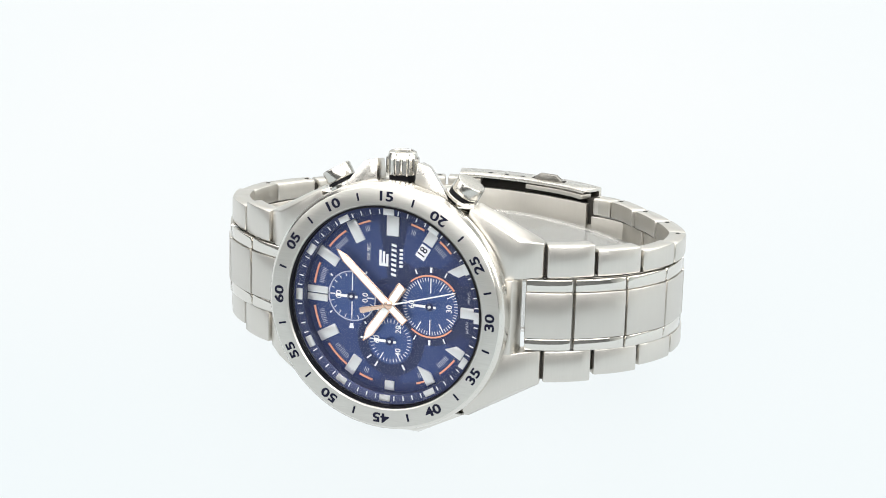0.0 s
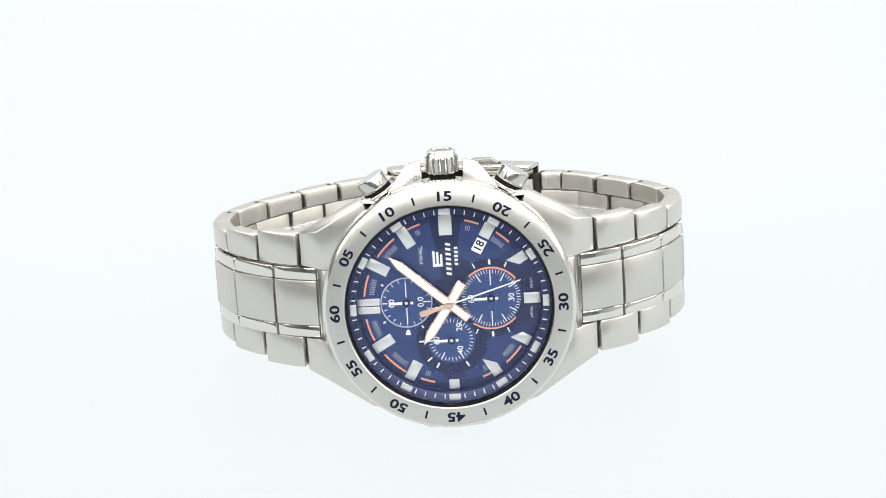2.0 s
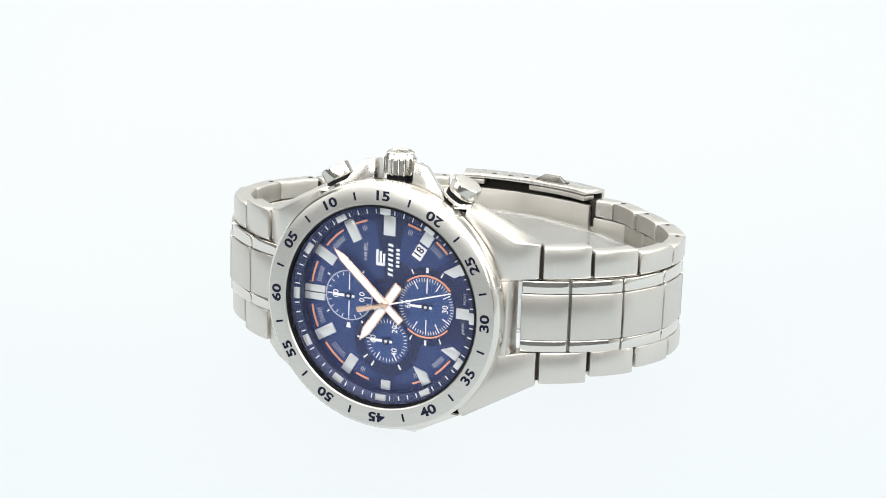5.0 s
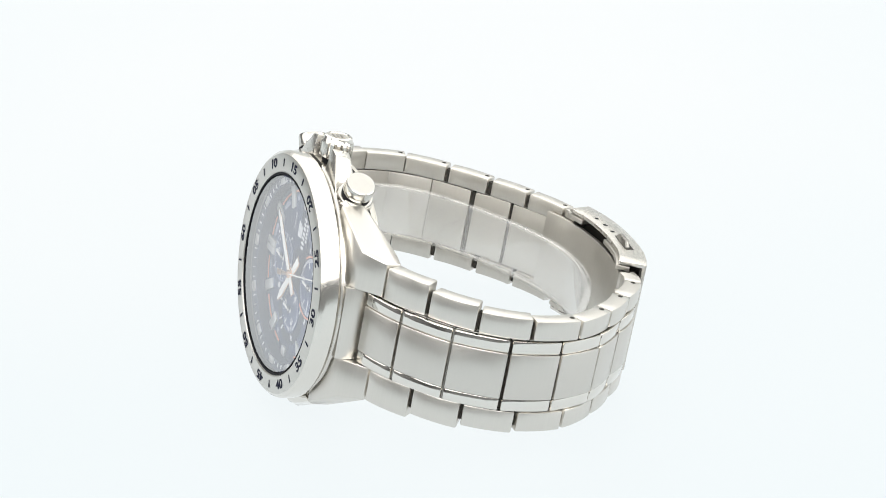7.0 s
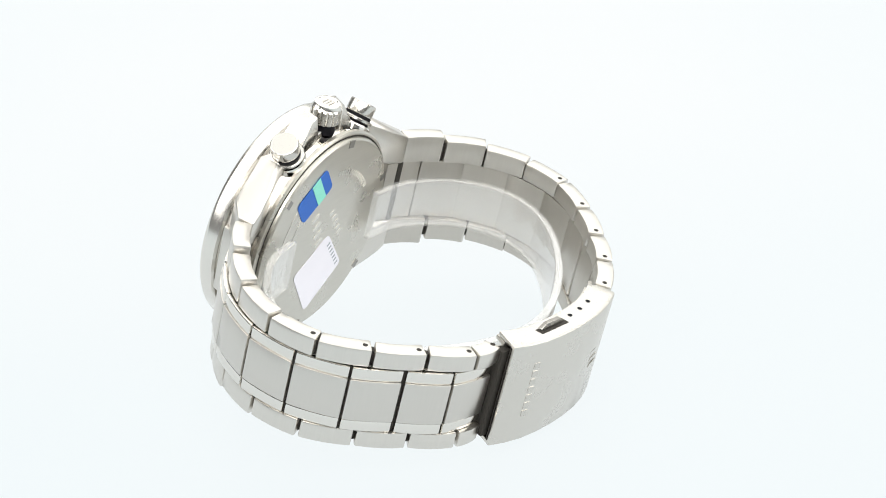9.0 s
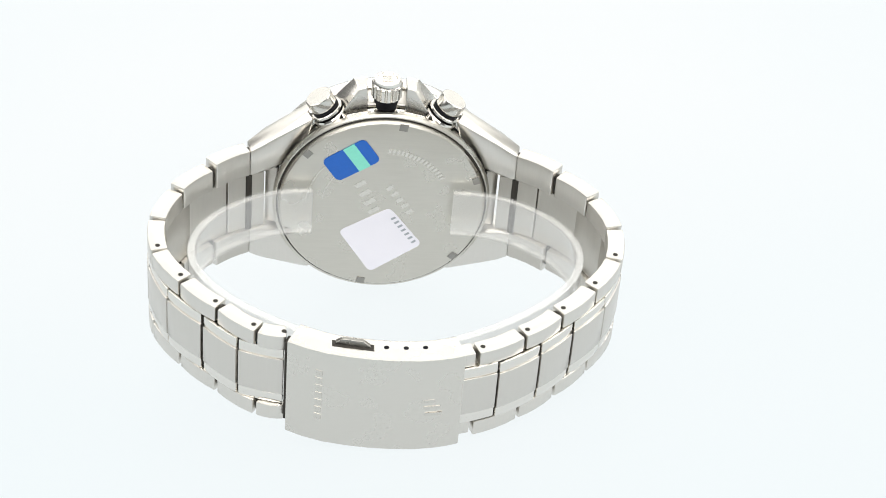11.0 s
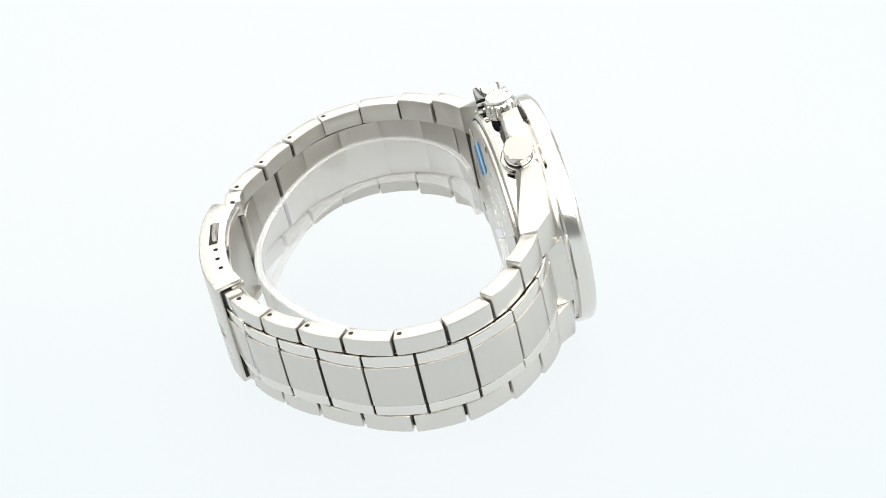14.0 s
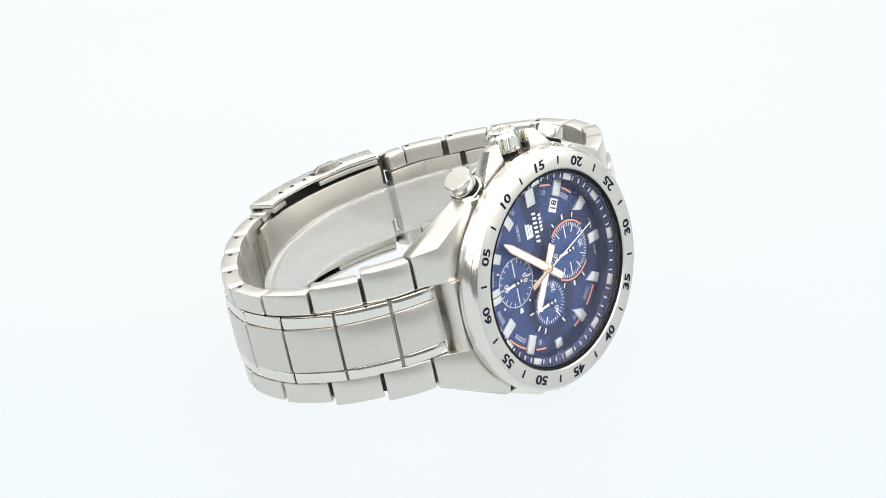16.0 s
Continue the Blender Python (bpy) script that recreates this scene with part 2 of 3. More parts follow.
def lettering(text, size, right, up, at, depth=0.04, bold=0.0, stretch=1.0):
    """Letters lying in the plane of right and up, in millimetres."""
    curve = bpy.data.curves.new("lettering", "FONT")
    curve.body, curve.size, curve.align_x, curve.align_y = text, 1.0, "CENTER", "CENTER"
    curve.resolution_u, curve.offset = 3, bold
    ob = bpy.data.objects.new("lettering", curve)
    scene.collection.objects.link(ob)
    bpy.context.view_layer.update()
    mesh = bpy.data.meshes.new_from_object(ob.evaluated_get(bpy.context.evaluated_depsgraph_get()))
    bpy.data.objects.remove(ob)
    bm = bmesh.new()
    bm.from_mesh(mesh)
    bpy.data.meshes.remove(mesh)
    right, up = Vector(right).normalized(), Vector(up).normalized()
    out = right.cross(up)
    more = bmesh.ops.extrude_face_region(bm, geom=bm.faces[:])
    lifted = {g for g in more["geom"] if isinstance(g, bmesh.types.BMVert)}
    for v in bm.verts:
        p = v.co.copy()
        v.co = (Vector(at) + right * p.x * size * stretch + up * p.y * size + out * (depth if v in lifted else 0)) * MM
    bmesh.ops.recalc_face_normals(bm, faces=bm.faces)
    return bm


def strip(points, z0, z1, thick, bevel=0.0):
    """A bent plate: outer line in (x, y), thickened towards the loop's middle, from z0 to z1."""
    pts = [Vector(p) for p in points]
    mid = Vector((0, 36))
    inner = []
    for i, p in enumerate(pts):
        way = pts[min(i + 1, len(pts) - 1)] - pts[max(i - 1, 0)]
        side = Vector((-way.y, way.x)).normalized()
        if side.dot(mid - p) < 0:
            side = -side
        inner.append(p + side * thick)
    bm = bmesh.new()
    rings = [[bm.verts.new((p.x, p.y, z)) for p in line] for line, z in ((pts, z0), (inner, z0), (inner, z1), (pts, z1))]
    n = len(pts)
    for p, q in zip(rings, rings[1:] + rings[:1]):
        for i in range(n - 1):
            bm.faces.new((p[i], p[i + 1], q[i + 1], q[i]))
    for i in (0, n - 1):
        bm.faces.new([ring[i] for ring in rings])
    return finish(bm, bevel)


watch = new("wristwatch")
watch.empty_display_size = 0.01
tagged(watch, "stainless steel chronograph wristwatch with blue dial lying on its side", "wristwatch")
CENTRE_AT = (0.0063, -0.02902, 0.02517)
REST = Matrix.Translation(CENTRE_AT) @ Matrix(((0.9982, -0.00993, -0.05904), (0.02239, 0.97651, 0.21429), (0.05554, -0.21523, 0.97498))).to_4x4()


def case():
    body = part("case", lathe([(17.9, 4.0), (21.5, 4.0), (21.7, 4.6), (21.5, 8.4), (21.2, 8.6)], 128), SATIN_EDGE, watch)
    part("case_waist", lathe([(21.2, 8.6), (20.5, 8.75), (20.2, 9.2), (20.15, 10.7), (19.0, 10.9)], 128), POLISHED, watch, "polished steel underside of the case")
    for sx in (1, -1):
        for sz in (1, -1):
            pts = [(14.0, 4.3, 18.6), (22.6, 5.9, 13.4), (25.9, 9.3, 12.6), (25.9, 9.3, 6.6), (22.6, 5.9, 6.6), (20.0, 4.3, 6.6), (13.0, 4.3, 15.0),
                   (14.6, 8.0, 18.9), (13.5, 9.2, 17.9), (25.2, 12.2, 12.3), (25.2, 12.2, 6.6), (23.4, 12.0, 13.3), (15.5, 9.0, 9.0), (21.9, 10.4, 6.6)]
            if sz < 0:
                pts += [(14.4, 5.2, 18.9), (14.2, 8.0, 18.9)]
            part("lug", hull([(sx * x, y, sz * z) for x, y, z in pts], 0.22), BRUSHED, watch, "satin steel lug with bevelled end")
        part("case_wall", hull([(sx * x, y, z) for x, y in ((20.0, 4.3), (22.0, 4.4), (22.35, 6.6), (22.3, 9.0), (20.0, 9.6)) for z in (-6.58, 6.58)], 0.1), BRUSHED, watch)
        # dark block added in the crevice between case and link as its shade
        part("lug_gap_shade", hull([(sx * x, y, z) for x in (22.9, 23.8) for y in (9.2, 10.4) for z in (-6.4, 6.4)], 0.05), GAP_SHADE, watch)
        # dark pin added through the lug ends, filling their gap with shade
        part("lug_end_shade", lathe([(0, -12.0), (0.8, -12.0), (0.8, 12.0), (0, 12.0)], 16, (sx * 25.6, 11.2, 0), (0, 0, 1)), GAP_SHADE, watch)
    # crown guards
    for sx in (1, -1):
        pts = [(3.5, 4.3, 21.0), (10.2, 4.3, 18.9), (9.1, 4.5, 20.9), (6.2, 5.0, 24.7), (3.7, 5.0, 25.3), (3.5, 9.2, 20.0), (9.0, 9.0, 18.2),
               (7.4, 8.5, 20.6), (5.2, 8.2, 24.2), (3.7, 8.2, 24.8)]
        part("crown_guard", hull([(sx * x, y, z) for x, y, z in pts], 0.25), SATIN_EDGE, watch, "polished steel crown guard")
        flank = [(8.6, 4.4, 18.0), (14.6, 4.4, 18.4), (14.9, 8.0, 18.6), (13.6, 9.0, 16.6), (8.6, 9.2, 18.0), (8.6, 7.0, 19.8), (10.0, 7.0, 20.2)]
        part("pusher_seat", hull([(sx * x, y, z) for x, y, z in flank], 0.2), POLISHED, watch)
    keel = [(sx * x, y, z) for sx in (1, -1) for x, y, z in ((14.3, 4.4, -18.4), (14.2, 7.2, -18.9), (12.6, 9.4, -17.6), (7.8, 4.4, -21.7), (4.6, 4.5, -22.9), (7.8, 6.4, -22.2),
                                                             (4.6, 6.6, -23.95), (4.4, 9.6, -21.8), (7.4, 9.6, -20.8))]
    part("case_flank", hull(keel, 0.3), POLISHED, watch, "polished steel case side")
    part("caseback", lathe([(20.9, 10.5), (20.9, 11.2), (20.5, 11.5), (19.9, 11.5), (19.8, 12.0), (19.4, 12.3), (17.6, 12.4), (0, 12.45)], 128), BACK_STEEL, watch, "brushed steel caseback")
    return body


def caseback_details():
    back = [o for o in watch.children if o.name.startswith("caseback")][0]
    # flat dark band: the groove's shade drawn as colour
    part("groove_shade", arc_plate(19.9, 20.25, 0, 360, 11.48, 11.53), GAP_SHADE, back)
    for i in range(6):
        # darker boxes laid on the back: the notch shade is their colour
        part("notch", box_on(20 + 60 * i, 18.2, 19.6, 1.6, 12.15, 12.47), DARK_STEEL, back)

    # films laid on the steel: (x, z) corners
    def film(name, corners, mat, label, level):
        def place(u, v, h):
            return Vector((u, h, v))
        bm = extrude(corners, place, level, level + 0.06)
        upright = [e for e in bm.edges if abs(e.verts[0].co.y - e.verts[1].co.y) > 0.00003]
        if name != "stripe":
            bmesh.ops.bevel(bm, geom=upright, offset=1.1 * MM, segments=5, affect="EDGES", profile=0.5)
        return part(name, bm, mat, watch, label)

    a, b, c, d = (Vector(p) for p in ((11.9, 10.7), (4.0, 16.1), (0.6, 11.0), (8.6, 5.8)))
    film("blue_sticker", [tuple(p) for p in (a, b, c, d)], FILM_BLUE, "blue protective film sticker with rounded corners", 12.46)
    film("stripe", [tuple(p) for p in (a.lerp(b, 0.50), a.lerp(b, 0.76), d.lerp(c, 0.76), d.lerp(c, 0.50))], FILM_GREEN, "mint green stripe", 12.53)
    film("white_sticker", [(8.1, -6.2), (-1.6, -0.3), (-8.3, -9.2), (1.6, -16.4)], FILM_WHITE, "white protective film sticker", 12.46)
    # row of small marks along the white film's edge
    e0, e1 = Vector((-2.4, -2.9)), Vector((-6.6, -8.6))
    for i in range(7):
        p = e0.lerp(e1, i / 6)
        way = (e1 - e0).normalized()
        side = Vector((-way.y, way.x))
        q = [p + way * 0.24 + side * 0.5, p - way * 0.24 + side * 0.5, p - way * 0.24 - side * 0.5, p + way * 0.24 - side * 0.5]
        part("print_bar", extrude([tuple(k) for k in q], lambda u, v, h: Vector((u, h, v)), 12.525, 12.54), STICKER_INK, watch)
    # shallow engraving: an arc of marks, two lines of blocks and a striped mark
    for r, a0, a1 in ((14.6, 95, 150), (11.6, 98, 146)):
        part("engraved_line", arc_plate(r - 0.08, r + 0.08, 180 - a1 + 90, 180 - a0 + 90, 12.42, 12.47), ENGRAVED, back)
    for i in range(16):
        part("engraved_mark", box_on(122 - 90 + i * 3.6, 12.6, 13.7, 0.5, 12.42, 12.47), ENGRAVED, back)
    for i in range(5):
        x, z = 0.2 + -1.25 * i * 0.8, 3.6 - 1.75 * i * 0.8
        part("engraved_block", box_on(35, 0, 1.5, 0.9, 12.42, 12.475, (x - 1.0, z + 0.4)), ENGRAVED, back)
    for i in range(4):
        part("engraved_block", box_on(35, 0, 2.4, 1.0, 12.42, 12.475, (5.2 - 1.5 * i * 0.62, 4.6 - 2.1 * i)), ENGRAVED, back)


def bezel():
    ring = part("bezel", lathe([(18.1, 1.6), (18.1, 0.25), (18.4, 0.0), (21.3, 0.12), (21.45, 0.2)], 192), BEZEL_FACE, watch, "brushed steel bezel ring")
    part("bezel_edge", lathe([(21.45, 0.2), (22.0, 0.75), (22.15, 1.2), (22.15, 3.3), (21.8, 3.7), (21.2, 3.7), (21.2, 4.1)], 192), RIM, watch, "polished steel bezel rim")
    for i in range(12):
        a = 30 * i
        number = "60" if i == 0 else "%02d" % (5 * i)
        # the lower numerals, 20 to 40, stand with their feet outwards
        turned = 180 if 4 <= i <= 8 else 0
        part("numeral", lettering(number, 2.34, clock(a + 90 + turned, 1, 0), clock(a + turned, 1, 0), clock(a, 19.85, 0.06), 0.05, 0.028, 1.36), INK, ring)
        part("tick", box_on(a + 15, 19.2, 20.6, 0.34, -0.0, 0.12), INK, ring)
    return ring


def glass():
    part("gasket", lathe([(17.8, 1.7), (17.8, 0.12), (18.09, 0.12), (18.09, 1.7)], 128, closed=True), BLACK, watch, "black rubber gasket ring")
    bm = lathe([(0, 0.3), (17.5, 0.3), (17.79, 0.5)], 96)
    bm.normal_update()
    bmesh.ops.reverse_faces(bm, faces=[f for f in bm.faces if f.normal.y > 0])
    pane = part("crystal", bm, CRYSTAL, watch, "flat clear mineral glass")
    pane.visible_shadow = False


def sink(ob):
    """The dial lies deeper than the raised minute ring round it."""
    ob.location.y = 1.2 * MM
    return ob


def dial():
    plate = part("dial", lathe([(0, 2.8), (17.9, 2.8), (17.9, 3.2), (0, 3.2)], 128), DIAL_BLUE, watch, "dark blue dial plate")
    # the wall's shade is put into its darker steel
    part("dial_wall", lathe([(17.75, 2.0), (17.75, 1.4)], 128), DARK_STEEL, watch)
    sink(plate)
    ring = part("minute_ring", lathe([(16.12, 4.0), (16.12, 2.05), (16.25, 1.95), (17.74, 1.62), (17.74, 4.0)], 128), NIGHT_BLUE, watch, "dark blue raised minute ring")
    for i in range(60):
        if i % 5:
            part("minute_tick", box_on(6 * i, 16.4, 17.2, 0.16, 1.70, 1.95), WHITE, ring)
    for i in range(12):
        part("hour_block", box_on(30 * i, 16.25, 17.35, 2.0, 1.62, 2.0, bevel=0.05), SILVER, ring)
    # lighter panels
    for a0, a1, r0 in ((4, 79, 4.5), (101, 141, 8.0), (211, 262, 9.5), (278, 356, 6.0)):
        part("panel", arc_plate(r0, 14.55, a0, a1, 2.75, 2.8), PANEL_BLUE, plate)
    for a0, a1 in ((7, 22), (36, 53), (64, 73), (103, 113), (126, 137), (216, 231), (240, 250), (283, 293), (304, 323), (335, 351)):
        part("orange_arc", arc_plate(14.76, 15.08, a0, a1, 2.62, 2.8), ORANGE, plate)
    for a0, n in ((9, 9), (39, 9), (68, 3), (105, 3), (126, 8), (219, 8), (244, 3), (288, 3), (307, 10), (337, 9)):
        for i in range(n):
            part("fine_tick", box_on(a0 + i * 1.35, 13.2, 14.1, 0.09, 2.65, 2.8), GREY_PRINT, plate)
    # darker plates behind the maker's lines and beside 6 o'clock
    for outline in ([(-2.5, 3.2), (3.0, 3.2), (3.4, 15.9), (-2.5, 15.9)], [(13.2, -4.6), (15.9, -4.6), (15.9, 4.8), (13.2, 4.8)]):
        part("plate", extrude(outline, lambda u, v, h: Vector((u, h, v)), 2.8, 2.765), NIGHT_BLUE, plate)
    # applied hour markers
    for a, r0, r1, w in ((30, 12.0, 16.1, 1.85), (60, 12.0, 16.1, 1.9), (90, 12.1, 16.2, 2.3), (120, 13.1, 16.1, 2.0), (180, 13.0, 15.9, 1.9),
                         (270, 14.2, 15.9, 1.8), (300, 12.3, 15.8, 1.9), (330, 11.9, 15.8, 1.9)):
        part("hour_marker", box_on(a, r0, r1, w, 2.38, 2.8, bevel=0.12), SILVER, plate, "raised silver hour marker")
    for v in (-0.72, 0.72):
        place = dial_place(0)
        part("hour_marker", extrude([(12.2, v - 0.62), (16.1, v - 0.62), (16.1, v + 0.62), (12.2, v + 0.62)], place, 2.8, 2.38, 0.12), SILVER, plate)
    for a, tip in ((150, -0.9), (210, 0.9), (240, 0.9)):
        inner = 12.4 if a != 240 else 11.9
        place = dial_place(a)
        part("hour_marker", extrude([(inner, tip), (15.8, tip), (15.8, -tip), (13.9, -tip)], place, 2.8, 2.38, 0.1), SILVER, plate, "raised silver hour marker cut off slantwise")
    # date window
    win = dial_place(120)
    part("date_window", extrude([(10.1, -0.95), (12.6, -0.95), (12.6, 0.95), (10.1, 0.95)], win, 2.8, 2.55, 0.05), WHITE, plate, "white date disc window")
    part("date_numeral", lettering("18", 2.0, clock(120, 1, 0), clock(30, 1, 0), clock(120, 11.35, 2.545), 0.03, 0.012), INK, plate)
    right, up = (0, 0, 1), (-1, 0, 0)
    part("print", lettering("1/10 SEC.", 0.85, right, up, (-4.5, 2.66, 8.7), 0.02), WHITE, plate)
    part("print", lettering("JAPAN", 0.75, (0, 0, 1), (-1, 0, 0), (14.3, 2.66, -2.6), 0.02), GREY_PRINT, plate)
    part("print", lettering("MOVT", 0.75, (0, 0, 1), (-1, 0, 0), (14.5, 2.66, 2.7), 0.02), GREY_PRINT, plate)
    # maker's mark and its two lines, as plain shapes
    mark = dial_place(90)
    for v, u0, u1 in ((-2.3, 7.0, 9.3), (-1.65, 6.8, 9.1), (-1.0, 6.5, 8.7)):
        part("mark_bar", extrude([(u0, v - 0.2), (u1, v - 0.2), (u1, v + 0.2), (u0, v + 0.2)], mark, 2.8, 2.62), WHITE, plate)
    part("mark_bar", extrude([(6.5, -2.5), (7.1, -2.5), (6.9, -0.8), (6.5, -0.8)], mark, 2.8, 2.62), WHITE, plate)
    for i in range(7):
        u = 4.8 + i * 0.88
        part("mark_bar", extrude([(u + 0.2, -0.22), (u + 0.62, -0.22), (u + 0.44, 0.68), (u + 0.02, 0.68)], mark, 2.8, 2.62), WHITE, plate)
    for i in range(5):
        u = 6.6 + i * 0.72
        part("mark_bar", extrude([(u, 1.3), (u + 0.4, 1.3), (u + 0.4, 1.9), (u, 1.9)], mark, 2.8, 2.62), WHITE, plate)
    return plate


def subdial(name, cx, cz, r, ticks, long_ticks, ring_mat, texts, label):
    c = (cx, cz)
    disc = part(name, lathe([(0, 2.72), (r, 2.72), (r, 2.66), (r + 0.18, 2.64), (r + 0.25, 2.8)], 72, (cx, 0, cz)), SUB_BLUE, watch, label)
    sink(disc)
    part("rim", arc_plate(r, r + 0.2, 0, 360, 2.60, 2.72, c), ring_mat, disc)
    for i in range(ticks):
        a = 360 * i / ticks
        part("tick", box_on(a, r - 0.75, r - 0.1, 0.10, 2.66, 2.75, c), WHITE, disc)
    for a, u0, u1 in long_ticks:
        part("tick", box_on(a, u0, u1, 0.18, 2.64, 2.75, c), WHITE, disc)
    for text, x, z in texts:
        part("print", lettering(text, 1.5, (0, 0, 1), (-1, 0, 0), (cx + x, 2.65, cz + z), 0.02, 0.01), WHITE, disc)
    # small hand
    part("small_hand", extrude([(-1.2, -0.22), (-0.6, -0.22), (-0.55, -0.12), (0.55, -0.12), (0.7, -0.25), (3.0, -0.2), (3.0, 0.2), (0.7, 0.25), (0.55, 0.12), (-0.55, 0.12), (-0.6, 0.22), (-1.2, 0.22)],
                               dial_place(0, c), 2.3, 2.2), LUME, disc, "small white hand")
    part("hub", lathe([(0.32, 2.28), (0.72, 2.28), (0.72, 2.18), (0.32, 2.18)], 32, (cx, 0, cz), closed=True), NIGHT_BLUE, disc)
    part("hub_pin", lathe([(0, 2.1), (0.25, 2.1), (0.25, 2.7)], 24, (cx, 0, cz)), SILVER, disc)
    return disc


def subdials():
    sink(part("dark_band", arc_plate(4.2, 6.3, 95, 420, 2.74, 2.8, (0.0, -7.0)), NIGHT_BLUE, watch))
    sink(part("dark_band", arc_plate(5.5, 7.1, 0, 360, 2.735, 2.8, (7.3, 0.3)), NIGHT_BLUE, watch))
    subdial("subdial", -7.55, 0.3, 4.35, 20, ((90, 1.0, 3.6), (270, 1.0, 3.6), (0, 3.3, 4.2), (180, 3.0, 4.2)), GREY_PRINT,
            (("00", -2.55, 0.0), ("0.0", 2.55, 0.0)), "small blue tenth-second counter")
    sub = subdial("subdial", 7.3, 0.3, 5.25, 60, ((90, 2.4, 5.0), (270, 2.4, 5.0), (60, 3.4, 5.0), (120, 3.4, 5.0), (240, 3.4, 5.0), (300, 3.4, 5.0), (150, 3.6, 5.0), (210, 3.6, 5.0)), NIGHT_BLUE,
                  (("30", 3.6, 0.0), ("60", -3.5, 0.0)), "small blue running-seconds counter with orange arcs")
    for a0, a1 in ((48, 143), (222, 307)):
        part("orange_arc", arc_plate(5.38, 5.66, a0, a1, 2.5, 2.7, (7.3, 0.3)), ORANGE, sub)
    for a in (65, 90, 115, 245, 270, 295):
        part("tick", box_on(a, 6.1, 7.0, 0.22 if a % 90 else 0.4, 2.6, 2.7, (7.3, 0.3)), WHITE, sub)
    low = subdial("subdial", -0.05, -6.95, 4.0, 36, ((120, 3.0, 4.0), (240, 2.6, 4.0), (300, 2.6, 4.0), (0, 3.0, 4.0)), SUB_BLUE,
                  (("20", 1.5, 2.3), ("40", 1.5, -1.9), ("60", -2.6, 0.0)), "small blue minute counter")
    for a in (240, 300, 0, 320):
        part("tick", box_on(a, 4.7, 5.7, 0.28, 2.55, 2.7, (-0.05, -6.95)), WHITE, low)
    for a in (40, 120, 200, 240, 320):
        part("tick", box_on(a, 5.0, 5.5, 0.25, 2.6, 2.8, (-7.55, 0.3)), WHITE, low)
    part("pointer", extrude([(-0.45, 5.9), (0.45, 5.9), (0.25, 5.0), (-0.25, 5.0)], lambda u, v, h: Vector((-7.55 + u, h, 0.3 - v)), 2.8, 2.6), WHITE, low)


def hand(name, angle, outline, low, high, mat, label, lume=None):
    ob = part(name, extrude(outline, dial_place(angle), low, high, 0.06), mat, watch, label)
    if lume:
        part("lume", extrude(lume, dial_place(angle), high, high - 0.06), LUME, ob, "white luminous fill")
    return ob


def main_hands():
    def dart(tip, w, tail):
        return [(-tail, -w), (0.0, -w), (tip - 2.2, -w * 0.95), (tip, -0.12), (tip, 0.12), (tip - 2.2, w * 0.95), (0.0, w), (-tail, w)]
    hand("hour_hand", 304, dart(8.7, 0.92, 4.4), 2.95, 2.8, ROSE, "rose gold hour hand with white fill", [(-4.2, -0.64), (6.4, -0.64), (8.3, -0.08), (8.3, 0.08), (6.4, 0.64), (-4.2, 0.64)])
    hand("minute_hand", 41.5, dart(13.4, 0.8, 4.3), 2.55, 2.4, ROSE, "rose gold minute hand with white fill", [(-4.1, -0.54), (11.0, -0.54), (13.0, -0.06), (13.0, 0.06), (11.0, 0.54), (-4.1, 0.54)])
    hand("sweep_hand", 163.1, [(-5.5, -0.45), (-4.8, -0.55), (-0.9, -0.3), (0, -0.1), (13.2, -0.07), (13.2, 0.07), (0, 0.1), (-0.9, 0.3), (-4.8, 0.55), (-5.5, 0.45)], 2.15, 2.07, ROSE, "thin sweep hand with rose gold tail",
         [(1.0, -0.13), (13.1, -0.11), (13.1, 0.11), (1.0, 0.13)])
    part("hand_hub", lathe([(0, 1.9), (0.45, 1.95), (0.75, 2.1), (0.75, 3.6)], 32), ROSE, watch)


def crown():
    part("case_slot", hull([(x, y, z) for x in (-2.5, 2.5) for y in (3.75, 4.15) for z in (21.0, 22.0)], 0.05), GAP_SHADE, watch)
    c = (0, 7.4, 0)
    stem = part("crown_stem", lathe([(0, 20.5), (2.3, 20.5), (2.3, 22.8), (0, 22.8)], 32, c, (0, 0, 1)), BLACK, watch, "black rubber ring under the crown")
    bm = bmesh.new()
    n = 96
    rings = []
    for z, r, flute in ((22.5, 2.5, 0), (22.75, 2.75, 1), (25.3, 2.75, 1), (25.55, 2.72, 0), (25.7, 2.6, 0), (26.35, 2.45, 0), (26.5, 2.2, 0), (26.5, 1.9, 0), (26.35, 1.8, 0)):
        ring = []
        for i in range(n):
            a = 2 * math.pi * i / n
            k = r + (0.16 if (i % 6) in (0, 1, 2, 3) else -0.14) * flute
            ring.append(bm.verts.new((c[0] + k * math.cos(a), c[1] + k * math.sin(a), z)))
        rings.append(ring)
    for p, q in zip(rings, rings[1:]):
        for i in range(n):
            bm.faces.new((p[i], p[(i + 1) % n], q[(i + 1) % n], q[i]))
    bm.faces.new(rings[0])
    bm.faces.new(rings[-1])
    cap = part("crown", finish(bm), RIM, watch, "fluted polished steel crown")
    for k in (-0.7, 0.0, 0.7):
        part("crown_mark", extrude([(-0.9, k - 0.2), (0.9, k - 0.2), (0.9, k + 0.2), (-0.9, k + 0.2)], lambda u, v, h: Vector((u, c[1] + v, h)), 26.3, 26.48), EMBOSSED, cap)
    return stem


